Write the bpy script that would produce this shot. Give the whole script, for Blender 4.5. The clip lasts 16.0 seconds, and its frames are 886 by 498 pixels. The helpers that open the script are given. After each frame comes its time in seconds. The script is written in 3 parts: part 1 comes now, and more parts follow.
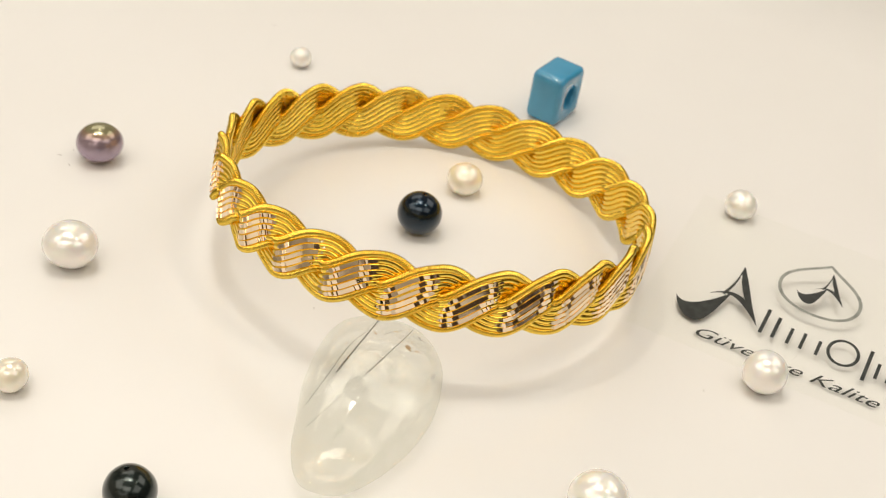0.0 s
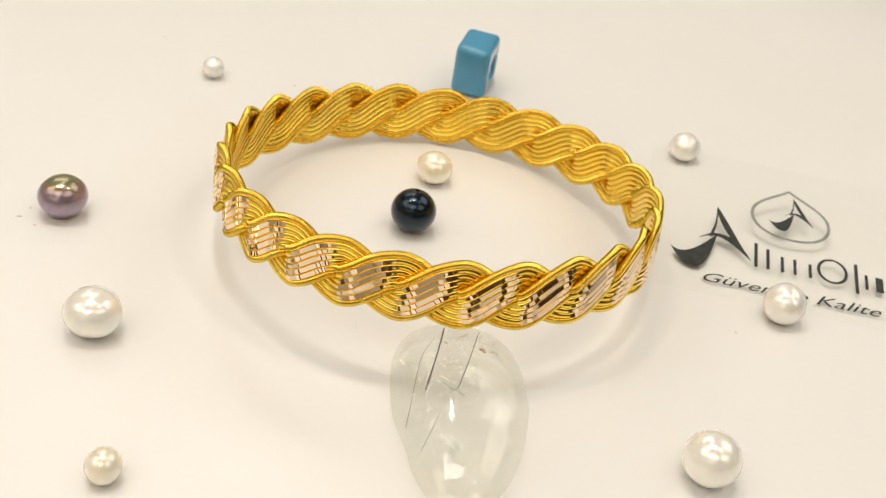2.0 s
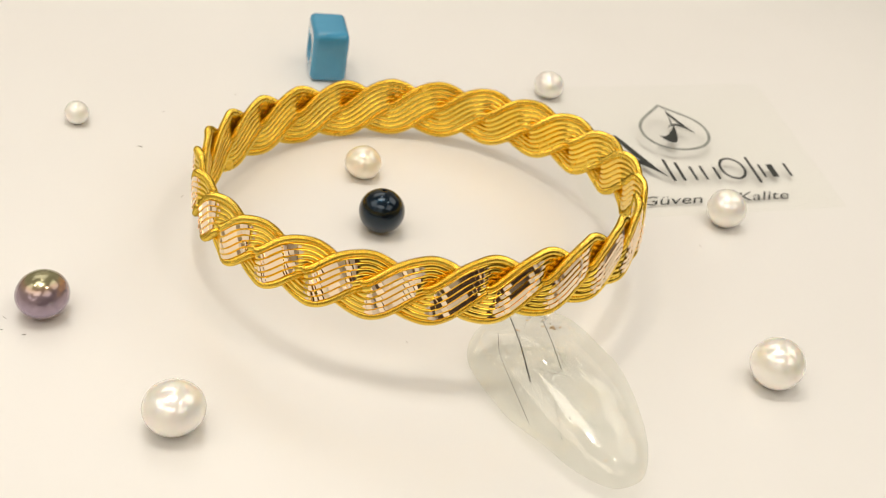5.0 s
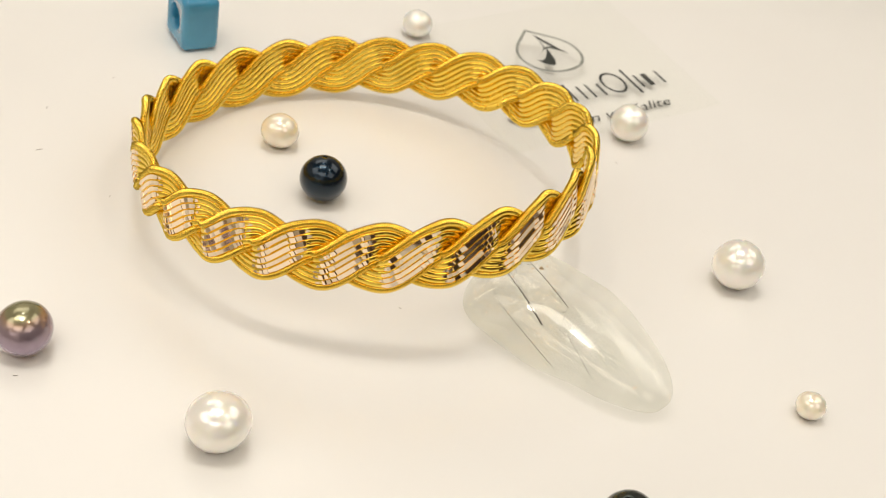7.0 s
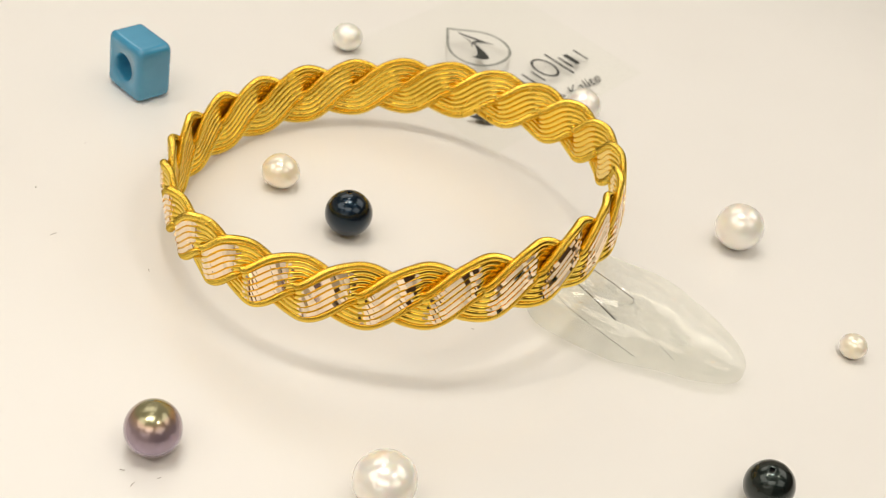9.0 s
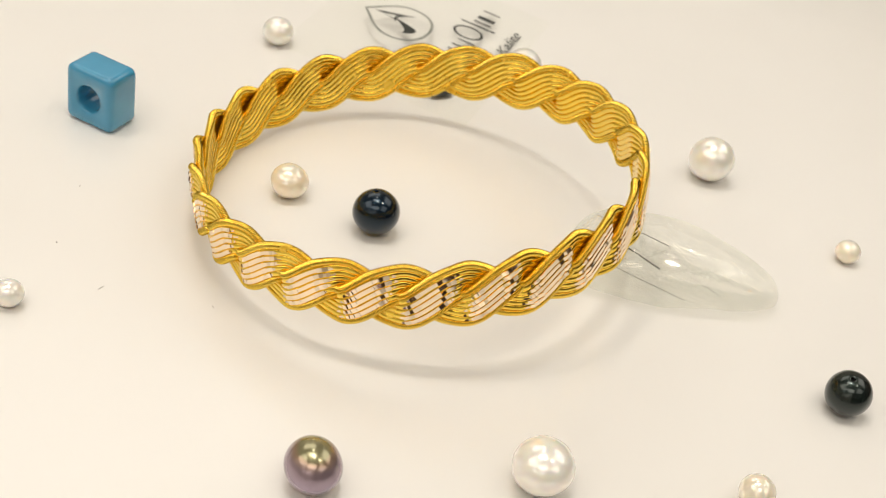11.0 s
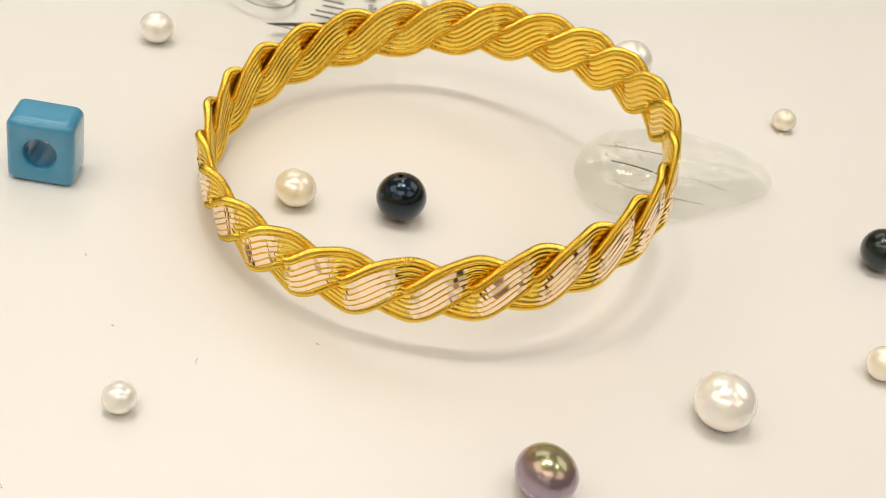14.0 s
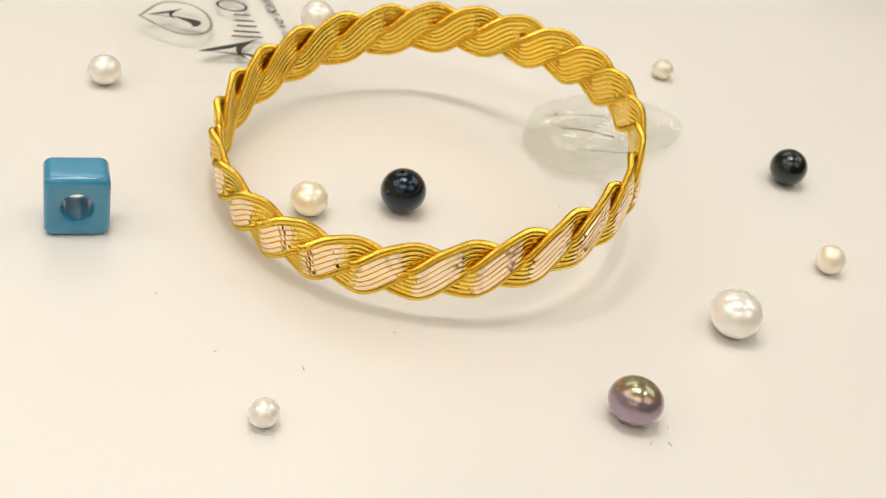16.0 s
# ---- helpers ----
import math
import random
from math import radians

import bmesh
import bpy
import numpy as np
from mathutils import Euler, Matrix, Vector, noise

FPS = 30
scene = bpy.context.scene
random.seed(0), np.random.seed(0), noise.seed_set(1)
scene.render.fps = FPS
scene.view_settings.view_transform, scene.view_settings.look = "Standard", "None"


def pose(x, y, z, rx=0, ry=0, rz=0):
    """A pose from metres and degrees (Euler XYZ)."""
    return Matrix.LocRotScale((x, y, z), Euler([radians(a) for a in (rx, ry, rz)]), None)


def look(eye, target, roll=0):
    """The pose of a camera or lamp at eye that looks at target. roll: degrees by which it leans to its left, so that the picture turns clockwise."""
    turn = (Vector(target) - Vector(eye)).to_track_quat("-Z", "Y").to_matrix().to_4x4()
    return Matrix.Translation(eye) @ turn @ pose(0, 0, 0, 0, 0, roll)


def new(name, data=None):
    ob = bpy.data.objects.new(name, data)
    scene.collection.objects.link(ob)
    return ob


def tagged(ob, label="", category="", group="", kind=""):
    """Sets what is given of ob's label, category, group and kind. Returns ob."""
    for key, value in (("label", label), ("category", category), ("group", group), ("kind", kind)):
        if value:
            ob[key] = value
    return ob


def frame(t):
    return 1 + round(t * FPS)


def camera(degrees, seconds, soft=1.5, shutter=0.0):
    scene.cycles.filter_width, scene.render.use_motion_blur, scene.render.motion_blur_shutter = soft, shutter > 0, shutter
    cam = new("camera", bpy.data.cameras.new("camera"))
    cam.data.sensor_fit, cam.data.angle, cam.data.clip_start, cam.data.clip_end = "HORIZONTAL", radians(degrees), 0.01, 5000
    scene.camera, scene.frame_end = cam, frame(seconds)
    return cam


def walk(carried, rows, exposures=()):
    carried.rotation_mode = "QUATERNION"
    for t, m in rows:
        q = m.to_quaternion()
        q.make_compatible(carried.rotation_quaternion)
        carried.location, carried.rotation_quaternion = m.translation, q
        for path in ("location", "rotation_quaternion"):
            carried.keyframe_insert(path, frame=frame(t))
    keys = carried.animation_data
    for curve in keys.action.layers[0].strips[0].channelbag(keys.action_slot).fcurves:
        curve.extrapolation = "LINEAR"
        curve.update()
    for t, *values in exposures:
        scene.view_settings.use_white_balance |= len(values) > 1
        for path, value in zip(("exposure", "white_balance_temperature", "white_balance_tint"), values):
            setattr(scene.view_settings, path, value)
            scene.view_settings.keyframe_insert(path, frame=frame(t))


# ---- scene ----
cam = camera(36.44, 16.0, soft=0.65)
cam.data.dof.use_dof, cam.data.dof.focus_distance, cam.data.dof.aperture_fstop = True, 0.168, 55.0
MM = 0.001
TURN = 8.694  # degrees a second, of the display plate

# seconds, place, heading, tilt, lean
PATH = [
    (0, 0.00188, -0.16647, 0.12065, 0.003, -35.631, 9.614),
    (0.5, 0.00139, -0.16570, 0.11959, 0.071, -35.839, 9.629),
    (1, 0.00163, -0.16596, 0.11892, -0.075, -36.119, 9.786),
    (1.5, 0.00128, -0.16645, 0.11993, -0.041, -35.820, 9.734),
    (2, 0.00102, -0.16501, 0.11984, -0.081, -35.897, 9.566),
    (2.5, 0.00131, -0.16470, 0.11967, -0.426, -35.987, 9.711),
    (3, 0.00131, -0.16495, 0.11992, -0.395, -36.014, 9.654),
    (3.5, 0.00137, -0.16493, 0.11894, -0.531, -35.997, 9.867),
    (6, 0.00297, -0.16312, 0.11733, -1.360, -35.529, 10.982),
    (6.5, 0.00809, -0.16219, 0.11530, -1.857, -36.389, 11.491),
    (7, 0.00733, -0.16180, 0.11416, -2.025, -36.312, 12.011),
    (7.5, 0.00898, -0.16191, 0.11501, -2.035, -35.926, 12.163),
    (8, 0.00822, -0.16217, 0.11609, -2.081, -35.670, 12.304),
    (8.5, 0.00720, -0.16171, 0.11645, -1.887, -35.445, 12.179),
    (9, 0.00435, -0.16185, 0.11559, -1.488, -35.691, 11.971),
    (11.5, 0.00256, -0.16431, 0.11554, -0.867, -35.967, 11.664),
    (12, 0.00211, -0.16358, 0.11473, -0.956, -36.180, 11.590),
    (12.5, 0.00252, -0.16383, 0.11419, -0.898, -36.239, 11.575),
    (13, 0.00350, -0.16486, 0.11487, -0.695, -36.198, 11.514),
    (13.5, 0.00334, -0.16307, 0.11280, -0.466, -36.153, 11.625),
    (14, 0.00310, -0.15783, 0.10826, -0.236, -36.300, 11.739),
    (14.5, 0.00286, -0.15598, 0.10646, -0.211, -36.191, 12.106),
    (15, 0.00505, -0.16896, 0.10938, 0.106, -35.384, 12.026),
    (15.5, 0.00456, -0.17663, 0.11202, 0.291, -34.869, 11.814),
    (16, 0.00602, -0.17742, 0.11364, 0.007, -34.834, 11.521),
]
walk(cam, [(t, pose(x, y, z, 0, 0, a) @ pose(0, 0, 0, 90 + b, 0, 0) @ pose(0, 0, 0, 0, 0, c)) for t, x, y, z, a, b, c in PATH])

# ---- light ----
world = bpy.data.worlds.new("world")
scene.world = world
world.use_nodes = True
world.node_tree.nodes["Background"].inputs["Color"].default_value = (1.0, 0.93, 0.82, 1)
world.node_tree.nodes["Background"].inputs["Strength"].default_value = 0.3

CEILING = 1.75
COOL, WARM = (1.0, 0.96, 0.89), (1.0, 0.885, 0.725)
SPOTS = [(-0.06, -0.04, 4.0, COOL), (-0.62, -0.12, 3.0, WARM), (0.70, -0.10, 3.2, WARM), (-0.26, 0.70, 1.3, COOL)]
# the first two panels follow reflected highlights; the other four are added fill
PANELS_AND_FILL = [(-0.24, 0.12, 0.8, 0.36, 5.0), (-0.8, 1.5, 1.6, 1.0, 7.0), (1.55, 0.9, 1.5, 1.4, 9.5), (-1.65, -0.6, 1.5, 1.4, 10.0), (1.5, -1.05, 1.4, 1.2, 6.0), (-0.2, -1.3, 1.2, 0.8, 6.5)]


def lamp_light(x, y, watts, tone):
    data = bpy.data.lights.new("spot_light", "AREA")
    data.shape, data.size, data.energy, data.color = "DISK", 0.09, watts, tone
    ob = new("spot_light", data)
    ob.matrix_basis = pose(x, y, CEILING - 0.03)


def panel_light(x, y, wide, deep, watts):
    data = bpy.data.lights.new("panel_light", "AREA")
    data.shape, data.size, data.size_y, data.energy, data.color = "RECTANGLE", wide, deep, watts, (1.0, 0.935, 0.83)
    ob = new("panel_light", data)
    ob.matrix_basis = pose(x, y, CEILING - 0.02)


for spec in SPOTS:
    lamp_light(*spec)
for spec in PANELS_AND_FILL:
    panel_light(*spec)


# ---- materials ----
def material(name, color, rough=0.5, metal=0.0, **more):
    m = bpy.data.materials.new(name)
    m.use_nodes = True
    b = m.node_tree.nodes["Principled BSDF"]
    b.inputs["Base Color"].default_value = (*color, 1)
    b.inputs["Roughness"].default_value = rough
    b.inputs["Metallic"].default_value = metal
    for key, value in more.items():
        b.inputs[key.replace("_", " ")].default_value = value
    return m


def node(m, kind, **values):
    n = m.node_tree.nodes.new(kind)
    for key, value in values.items():
        n.inputs[key.replace("_", " ")].default_value = value
    return n


def noise_of(m, scale, detail=3.0, space="Object"):
    co = m.node_tree.nodes.new("ShaderNodeTexCoord")
    n = node(m, "ShaderNodeTexNoise", Scale=scale, Detail=detail)
    m.node_tree.links.new(co.outputs[space], n.inputs["Vector"])
    return n


def ramp_of(m, source, stops):
    r = m.node_tree.nodes.new("ShaderNodeValToRGB")
    e = r.color_ramp.elements
    while len(e) < len(stops):
        e.new(0.5)
    for el, (p, c) in zip(e, stops):
        el.position, el.color = p, (*c, 1)
    m.node_tree.links.new(source, r.inputs["Fac"])
    return r


def mottled(m, scale, a, b, low=0.35, high=0.65):
    """Lets the base colour wander between two colours."""
    r = ramp_of(m, noise_of(m, scale).outputs["Fac"], [(low, a), (high, b)])
    m.node_tree.links.new(r.outputs["Color"], m.node_tree.nodes["Principled BSDF"].inputs["Base Color"])
    return m


def uneven(m, scale, a, b):
    """Lets the roughness wander between two values."""
    r = ramp_of(m, noise_of(m, scale).outputs["Fac"], [(0.3, (a,) * 3), (0.7, (b,) * 3)])
    m.node_tree.links.new(r.outputs["Color"], m.node_tree.nodes["Principled BSDF"].inputs["Roughness"])
    return m


def bumped(m, scale, strength, distance):
    bump = node(m, "ShaderNodeBump", Strength=strength, Distance=distance)
    m.node_tree.links.new(noise_of(m, scale).outputs["Fac"], bump.inputs["Height"])
    m.node_tree.links.new(bump.outputs["Normal"], m.node_tree.nodes["Principled BSDF"].inputs["Normal"])
    return m


plate_white = uneven(mottled(material("plate_white", (0.8, 0.79, 0.77)), 9, (0.80, 0.785, 0.76), (0.83, 0.82, 0.80)), 60, 0.19, 0.27)
plate_white.node_tree.nodes["Principled BSDF"].inputs["Specular IOR Level"].default_value = 0.6
gold = bumped(uneven(mottled(material("gold", (1.0, 0.70, 0.13), 0.3, 1.0), 90, (0.97, 0.66, 0.085), (0.98, 0.70, 0.115)), 200, 0.22, 0.28), 2500, 0.03, 0.0001)
cut_gold = bumped(uneven(material("cut_gold", (1.0, 0.81, 0.58), 0.06, 1.0), 900, 0.05, 0.13), 1500, 0.02, 0.0001)
pearl_white = bumped(mottled(material("pearl_white", (0.85, 0.8, 0.72), 0.22, 0.18, Subsurface_Weight=0.5, Subsurface_Scale=0.003, Subsurface_Radius=(1.0, 0.8, 0.6), Coat_Weight=1.0, Coat_Roughness=0.075, Coat_IOR=1.9, Specular_IOR_Level=0.7), 160, (0.97, 0.91, 0.83), (0.98, 0.935, 0.88)), 500, 0.1, 0.0002)
pearl_cream = bumped(mottled(material("pearl_cream", (0.85, 0.75, 0.6), 0.22, 0.18, Subsurface_Weight=0.5, Subsurface_Scale=0.003, Subsurface_Radius=(1.0, 0.8, 0.6), Coat_Weight=1.0, Coat_Roughness=0.075, Coat_IOR=1.9, Specular_IOR_Level=0.7), 200, (0.96, 0.84, 0.67), (0.97, 0.885, 0.76)), 600, 0.12, 0.0002)
pearl_black = bumped(mottled(material("pearl_black", (0.008, 0.014, 0.025), 0.22, 0.0, Specular_IOR_Level=0.3, Specular_Tint=(0.25, 0.6, 1.0, 1.0), Coat_Weight=0.7, Coat_Roughness=0.035), 150, (0.003, 0.005, 0.008), (0.003, 0.010, 0.020)), 500, 0.03, 0.0002)
pearl_dark = bumped(mottled(material("pearl_dark", (0.012, 0.016, 0.014), 0.24, 0.0, Specular_IOR_Level=0.4, Specular_Tint=(0.7, 0.9, 0.85, 1.0), Coat_Weight=0.7, Coat_Roughness=0.04), 150, (0.004, 0.005, 0.0045), (0.006, 0.012, 0.011)), 500, 0.04, 0.0002)
hole_dark = material("hole_dark", (0.015, 0.013, 0.012), 0.8)
hole_pale = material("hole_pale", (0.35, 0.29, 0.22), 0.8)
blue_glaze = uneven(mottled(material("blue_glaze", (0.05, 0.30, 0.50), 0.15, 0.0, Coat_Weight=0.6, Coat_Roughness=0.05), 200, (0.045, 0.275, 0.47), (0.055, 0.31, 0.52)), 300, 0.14, 0.24)
ink = mottled(material("ink", (0.02, 0.022, 0.02), 0.5), 700, (0.015, 0.017, 0.016), (0.035, 0.04, 0.036))
ink_grey = mottled(material("ink_grey", (0.2, 0.21, 0.19), 0.5), 700, (0.20, 0.21, 0.19), (0.30, 0.31, 0.28))


def see_through(name, clear, rest):
    """A material of which the share clear lets light pass straight, and the rest is as given."""
    m = rest
    m.name = name
    t = m.node_tree
    mix, tr = t.nodes.new("ShaderNodeMixShader"), t.nodes.new("ShaderNodeBsdfTransparent")
    tr.inputs["Color"].default_value = (0.994, 0.996, 0.990, 1)
    mix.inputs["Fac"].default_value = 1 - clear
    t.links.new(tr.outputs[0], mix.inputs[1])
    t.links.new(t.nodes["Principled BSDF"].outputs[0], mix.inputs[2])
    t.links.new(mix.outputs[0], t.nodes["Material Output"].inputs["Surface"])
    return m


film_clear = see_through("film_clear", 0.994, material("film_clear", (0.85, 0.85, 0.83), 0.1))
room_wall = bumped(mottled(material("room_wall", (0.66, 0.62, 0.54), 0.7), 3, (0.64, 0.60, 0.52), (0.68, 0.64, 0.57)), 60, 0.1, 0.002)
room_dark = bumped(mottled(material("room_dark", (0.26, 0.20, 0.15), 0.6), 4, (0.075, 0.05, 0.036), (0.12, 0.085, 0.06)), 60, 0.1, 0.002)
panel_grey = mottled(material("panel_grey", (0.45, 0.42, 0.36), 0.6), 3, (0.42, 0.40, 0.34), (0.48, 0.45, 0.39))
ceiling_white = mottled(material("ceiling_white", (0.82, 0.78, 0.7), 0.8), 3, (0.80, 0.76, 0.68), (0.84, 0.80, 0.73))
lint_grey = material("lint_grey", (0.22, 0.18, 0.15), 0.9)
trim_steel = uneven(material("trim_steel", (0.6, 0.6, 0.6), 0.3, 1.0), 50, 0.25, 0.4)


def purple_nacre():
    m = material("pearl_purple", (0.2, 0.15, 0.2), 0.2, 0.6, Coat_Weight=0.7, Coat_Roughness=0.06)
    co = m.node_tree.nodes.new("ShaderNodeTexCoord")
    sep = m.node_tree.nodes.new("ShaderNodeSeparateXYZ")
    m.node_tree.links.new(co.outputs["Generated"], sep.inputs["Vector"])
    n = noise_of(m, 180)
    add = m.node_tree.nodes.new("ShaderNodeMath")
    add.operation = "MULTIPLY_ADD"
    add.inputs[1].default_value = 0.15
    m.node_tree.links.new(n.outputs["Fac"], add.inputs[0])
    m.node_tree.links.new(sep.outputs["Z"], add.inputs[2])
    r = ramp_of(m, add.outputs[0], [(0.10, (0.50, 0.31, 0.27)), (0.40, (0.36, 0.28, 0.38)), (0.84, (0.36, 0.27, 0.31)), (0.95, (0.42, 0.29, 0.20)), (1.0, (0.35, 0.33, 0.19))])
    m.node_tree.links.new(r.outputs["Color"], m.node_tree.nodes["Principled BSDF"].inputs["Base Color"])
    return m


pearl_purple = purple_nacre()


def glow(name, color, strength):
    m = material(name, color, 0.5)
    b = m.node_tree.nodes["Principled BSDF"]
    b.inputs["Emission Color"].default_value = (*color, 1)
    b.inputs["Emission Strength"].default_value = strength
    return m


lamp_glow = glow("lamp_glow", (1.0, 0.9, 0.76), 12.0)
panel_glow = glow("panel_glow", (1.0, 0.93, 0.84), 0.35)
ring_glow = glow("ring_glow", (1.0, 0.95, 0.88), 3.0)


def quartz_material():
    m = bumped(material("quartz", (0.99, 0.985, 0.965), 0.03, 0.0, Transmission_Weight=1.0, IOR=1.5), 420, 0.10, 0.0004)
    t = m.node_tree
    veil_light = node(m, "ShaderNodeBsdfTranslucent", Color=(0.985, 0.995, 0.955, 1))
    chalk = node(m, "ShaderNodeBsdfDiffuse", Color=(0.975, 0.98, 0.94, 1))
    clear = node(m, "ShaderNodeBsdfTransparent", Color=(0.992, 0.997, 0.98, 1))
    gloss = node(m, "ShaderNodeBsdfGlossy", Color=(1, 1, 1, 1), Roughness=0.025)
    t.links.new(t.nodes["Bump"].outputs["Normal"], gloss.inputs["Normal"])
    cloudy, shell, inner, outer = (t.nodes.new("ShaderNodeMixShader") for _ in range(4))
    cloudy.inputs["Fac"].default_value = 0.55
    t.links.new(veil_light.outputs[0], cloudy.inputs[1])
    t.links.new(chalk.outputs[0], cloudy.inputs[2])
    shell.inputs["Fac"].default_value = 0.055
    t.links.new(clear.outputs[0], shell.inputs[1])
    t.links.new(gloss.outputs[0], shell.inputs[2])
    inner.inputs["Fac"].default_value = 0.88
    t.links.new(t.nodes["Principled BSDF"].outputs[0], inner.inputs[1])
    t.links.new(shell.outputs[0], inner.inputs[2])
    haze = ramp_of(m, noise_of(m, 130, 4).outputs["Fac"], [(0.34, (0.06,) * 3), (0.74, (0.24,) * 3)])
    t.links.new(haze.outputs["Color"], outer.inputs["Fac"])
    t.links.new(inner.outputs[0], outer.inputs[1])
    t.links.new(cloudy.outputs[0], outer.inputs[2])
    t.links.new(outer.outputs[0], t.nodes["Material Output"].inputs["Surface"])
    return m


quartz = quartz_material()
needle_dark = material("needle_dark", (0.012, 0.011, 0.010), 0.4, 0.2)
# white that paints in the bright glints inside the stone
glint_white = material("glint_white", (0.99, 0.99, 0.97), 0.12, 0.0, Coat_Weight=1.0, Coat_Roughness=0.03, Coat_IOR=2.0)
veil = see_through("veil", 0.8, mottled(material("veil", (0.9, 0.92, 0.88), 0.15), 700, (0.88, 0.90, 0.86), (0.95, 0.96, 0.94)))
rust = mottled(material("rust", (0.5, 0.3, 0.12), 0.8), 800, (0.45, 0.25, 0.1), (0.6, 0.42, 0.2))


# ---- mesh helpers ----
def mesh_of(name, verts, faces, mat, smooth=True):
    me = bpy.data.meshes.new(name)
    me.from_pydata([tuple(v) for v in verts], [], [tuple(f) for f in faces])
    me.materials.append(mat)
    if smooth:
        me.polygons.foreach_set("use_smooth", [True] * len(me.polygons))
    me.update()
    return me


def thing(name, me, label, category, m=None, group="", kind=""):
    ob = tagged(new(name, me), label, category, group, kind)
    if m is not None:
        ob.matrix_basis = m
    return ob


def part(name, me, parent, label=""):
    ob = new(name, me)
    ob.parent = parent
    return tagged(ob, label)


def loops(rows, close_rows=False):
    """Faces between rows of equally many points, each row a closed loop."""
    n, k = len(rows), len(rows[0])
    verts = [v for row in rows for v in row]
    faces = [(i * k + j, i * k + (j + 1) % k, ((i + 1) % n) * k + (j + 1) % k, ((i + 1) % n) * k + j) for i in range(n if close_rows else n - 1) for j in range(k)]
    return verts, faces


def lathe(profile, k=40):
    return loops([[(r * math.cos(a), r * math.sin(a), z) for a in (2 * math.pi * j / k for j in range(k))] for r, z in profile])


def box(x0, x1, y0, y1, z0, z1):
    v = [(x, y, z) for x in (x0, x1) for y in (y0, y1) for z in (z0, z1)]
    return v, [(0, 1, 3, 2), (4, 6, 7, 5), (0, 4, 5, 1), (2, 3, 7, 6), (0, 2, 6, 4), (1, 5, 7, 3)]


SPIN = []  # what stands on the turning plate


def riding(ob):
    SPIN.append(ob)
    return ob


# ---- the room ----
def wall(name, x0, x1, y0, y1, z0, z1, mat):
    tagged(new(name, mesh_of(name, *box(x0, x1, y0, y1, z0, z1), mat, False)), "plain painted wall closing the room out of view", "wall", kind="structure")


FLOOR = -0.92
# unseen walls; east and southeast are dark so the bangle's right-hand flats reflect dark
wall("wall_north", -2.6, 2.6, 2.1, 2.25, 0.86, CEILING, room_wall)
wall("wall_north_panel", -2.6, 2.6, 2.09, 2.25, FLOOR, 0.858, panel_grey)
wall("wall_south", -2.6, 0.15, -2.0, -1.85, FLOOR, CEILING, room_wall)
wall("wall_south_dark_reflection", 0.15, 2.6, -2.0, -1.85, FLOOR, CEILING, room_dark)
wall("wall_west", -2.75, -2.6, -2.0, 2.25, FLOOR, CEILING, room_wall)
wall("wall_east", 2.6, 2.75, -2.0, 2.25, FLOOR, CEILING, room_dark)
tagged(new("ceiling", mesh_of("ceiling", *box(-2.75, 2.75, -2.0, 2.25, CEILING, CEILING + 0.1), ceiling_white, False)), "white plastered ceiling with round downlights", "ceiling", kind="structure")
tagged(new("floor", mesh_of("floor", *box(-2.75, 2.75, -2.0, 2.25, FLOOR - 0.1, FLOOR), room_dark, False)), "dark shop floor", "floor", kind="structure")


def downlight(x, y):
    root = thing("downlight", None, "round recessed ceiling downlight with a steel rim", "lamp", pose(x, y, CEILING), "downlights in the ceiling")
    part("rim", mesh_of("rim", *lathe([(0.075, 0.0), (0.075, -0.008), (0.06, -0.012), (0.055, -0.004), (0.055, 0.0)]), trim_steel), root)
    v, f = lathe([(0.055, -0.004), (0.03, -0.0045), (0.002, -0.005)])
    part("lens", mesh_of("lens", v, f, lamp_glow), root, "glowing warm white lens")


for spec in SPOTS:
    downlight(*spec[:2])


def light_panel(x, y, wide, deep):
    root = thing("light_panel", None, "flat white ceiling light panel with a thin steel frame, unseen, most added as fill", "lamp", pose(x, y, CEILING), "light panels in the ceiling")
    a, b, t = wide / 2, deep / 2, 0.02
    part("diffuser", mesh_of("diffuser", *box(-a, a, -b, b, -0.012, 0.0), panel_glow, False), root, "glowing white diffuser")
    for x0, x1, y0, y1 in ((-a - t, -a, -b - t, b + t), (a, a + t, -b - t, b + t), (-a, a, -b - t, -b), (-a, a, b, b + t)):
        part("frame_bar", mesh_of("frame_bar", *box(x0, x1, y0, y1, -0.014, 0.0), trim_steel, False), root)


# housings for every panel, the four added fill ones too
for spec in PANELS_AND_FILL:
    light_panel(*spec[:4])


def counter():
    root = thing("counter", None, "unseen pale counter under the turntable, its top darkened for reflections", "counter")
    # added out of view, dark so that the bangle's flats have darkness to reflect
    part("top", mesh_of("top", *box(-0.8, 0.8, -0.35, 0.6, -0.06, -0.022), room_dark, False), root)
    part("body", mesh_of("body", *box(-0.77, 0.77, -0.32, 0.57, FLOOR, -0.061), room_wall, False), root)


counter()


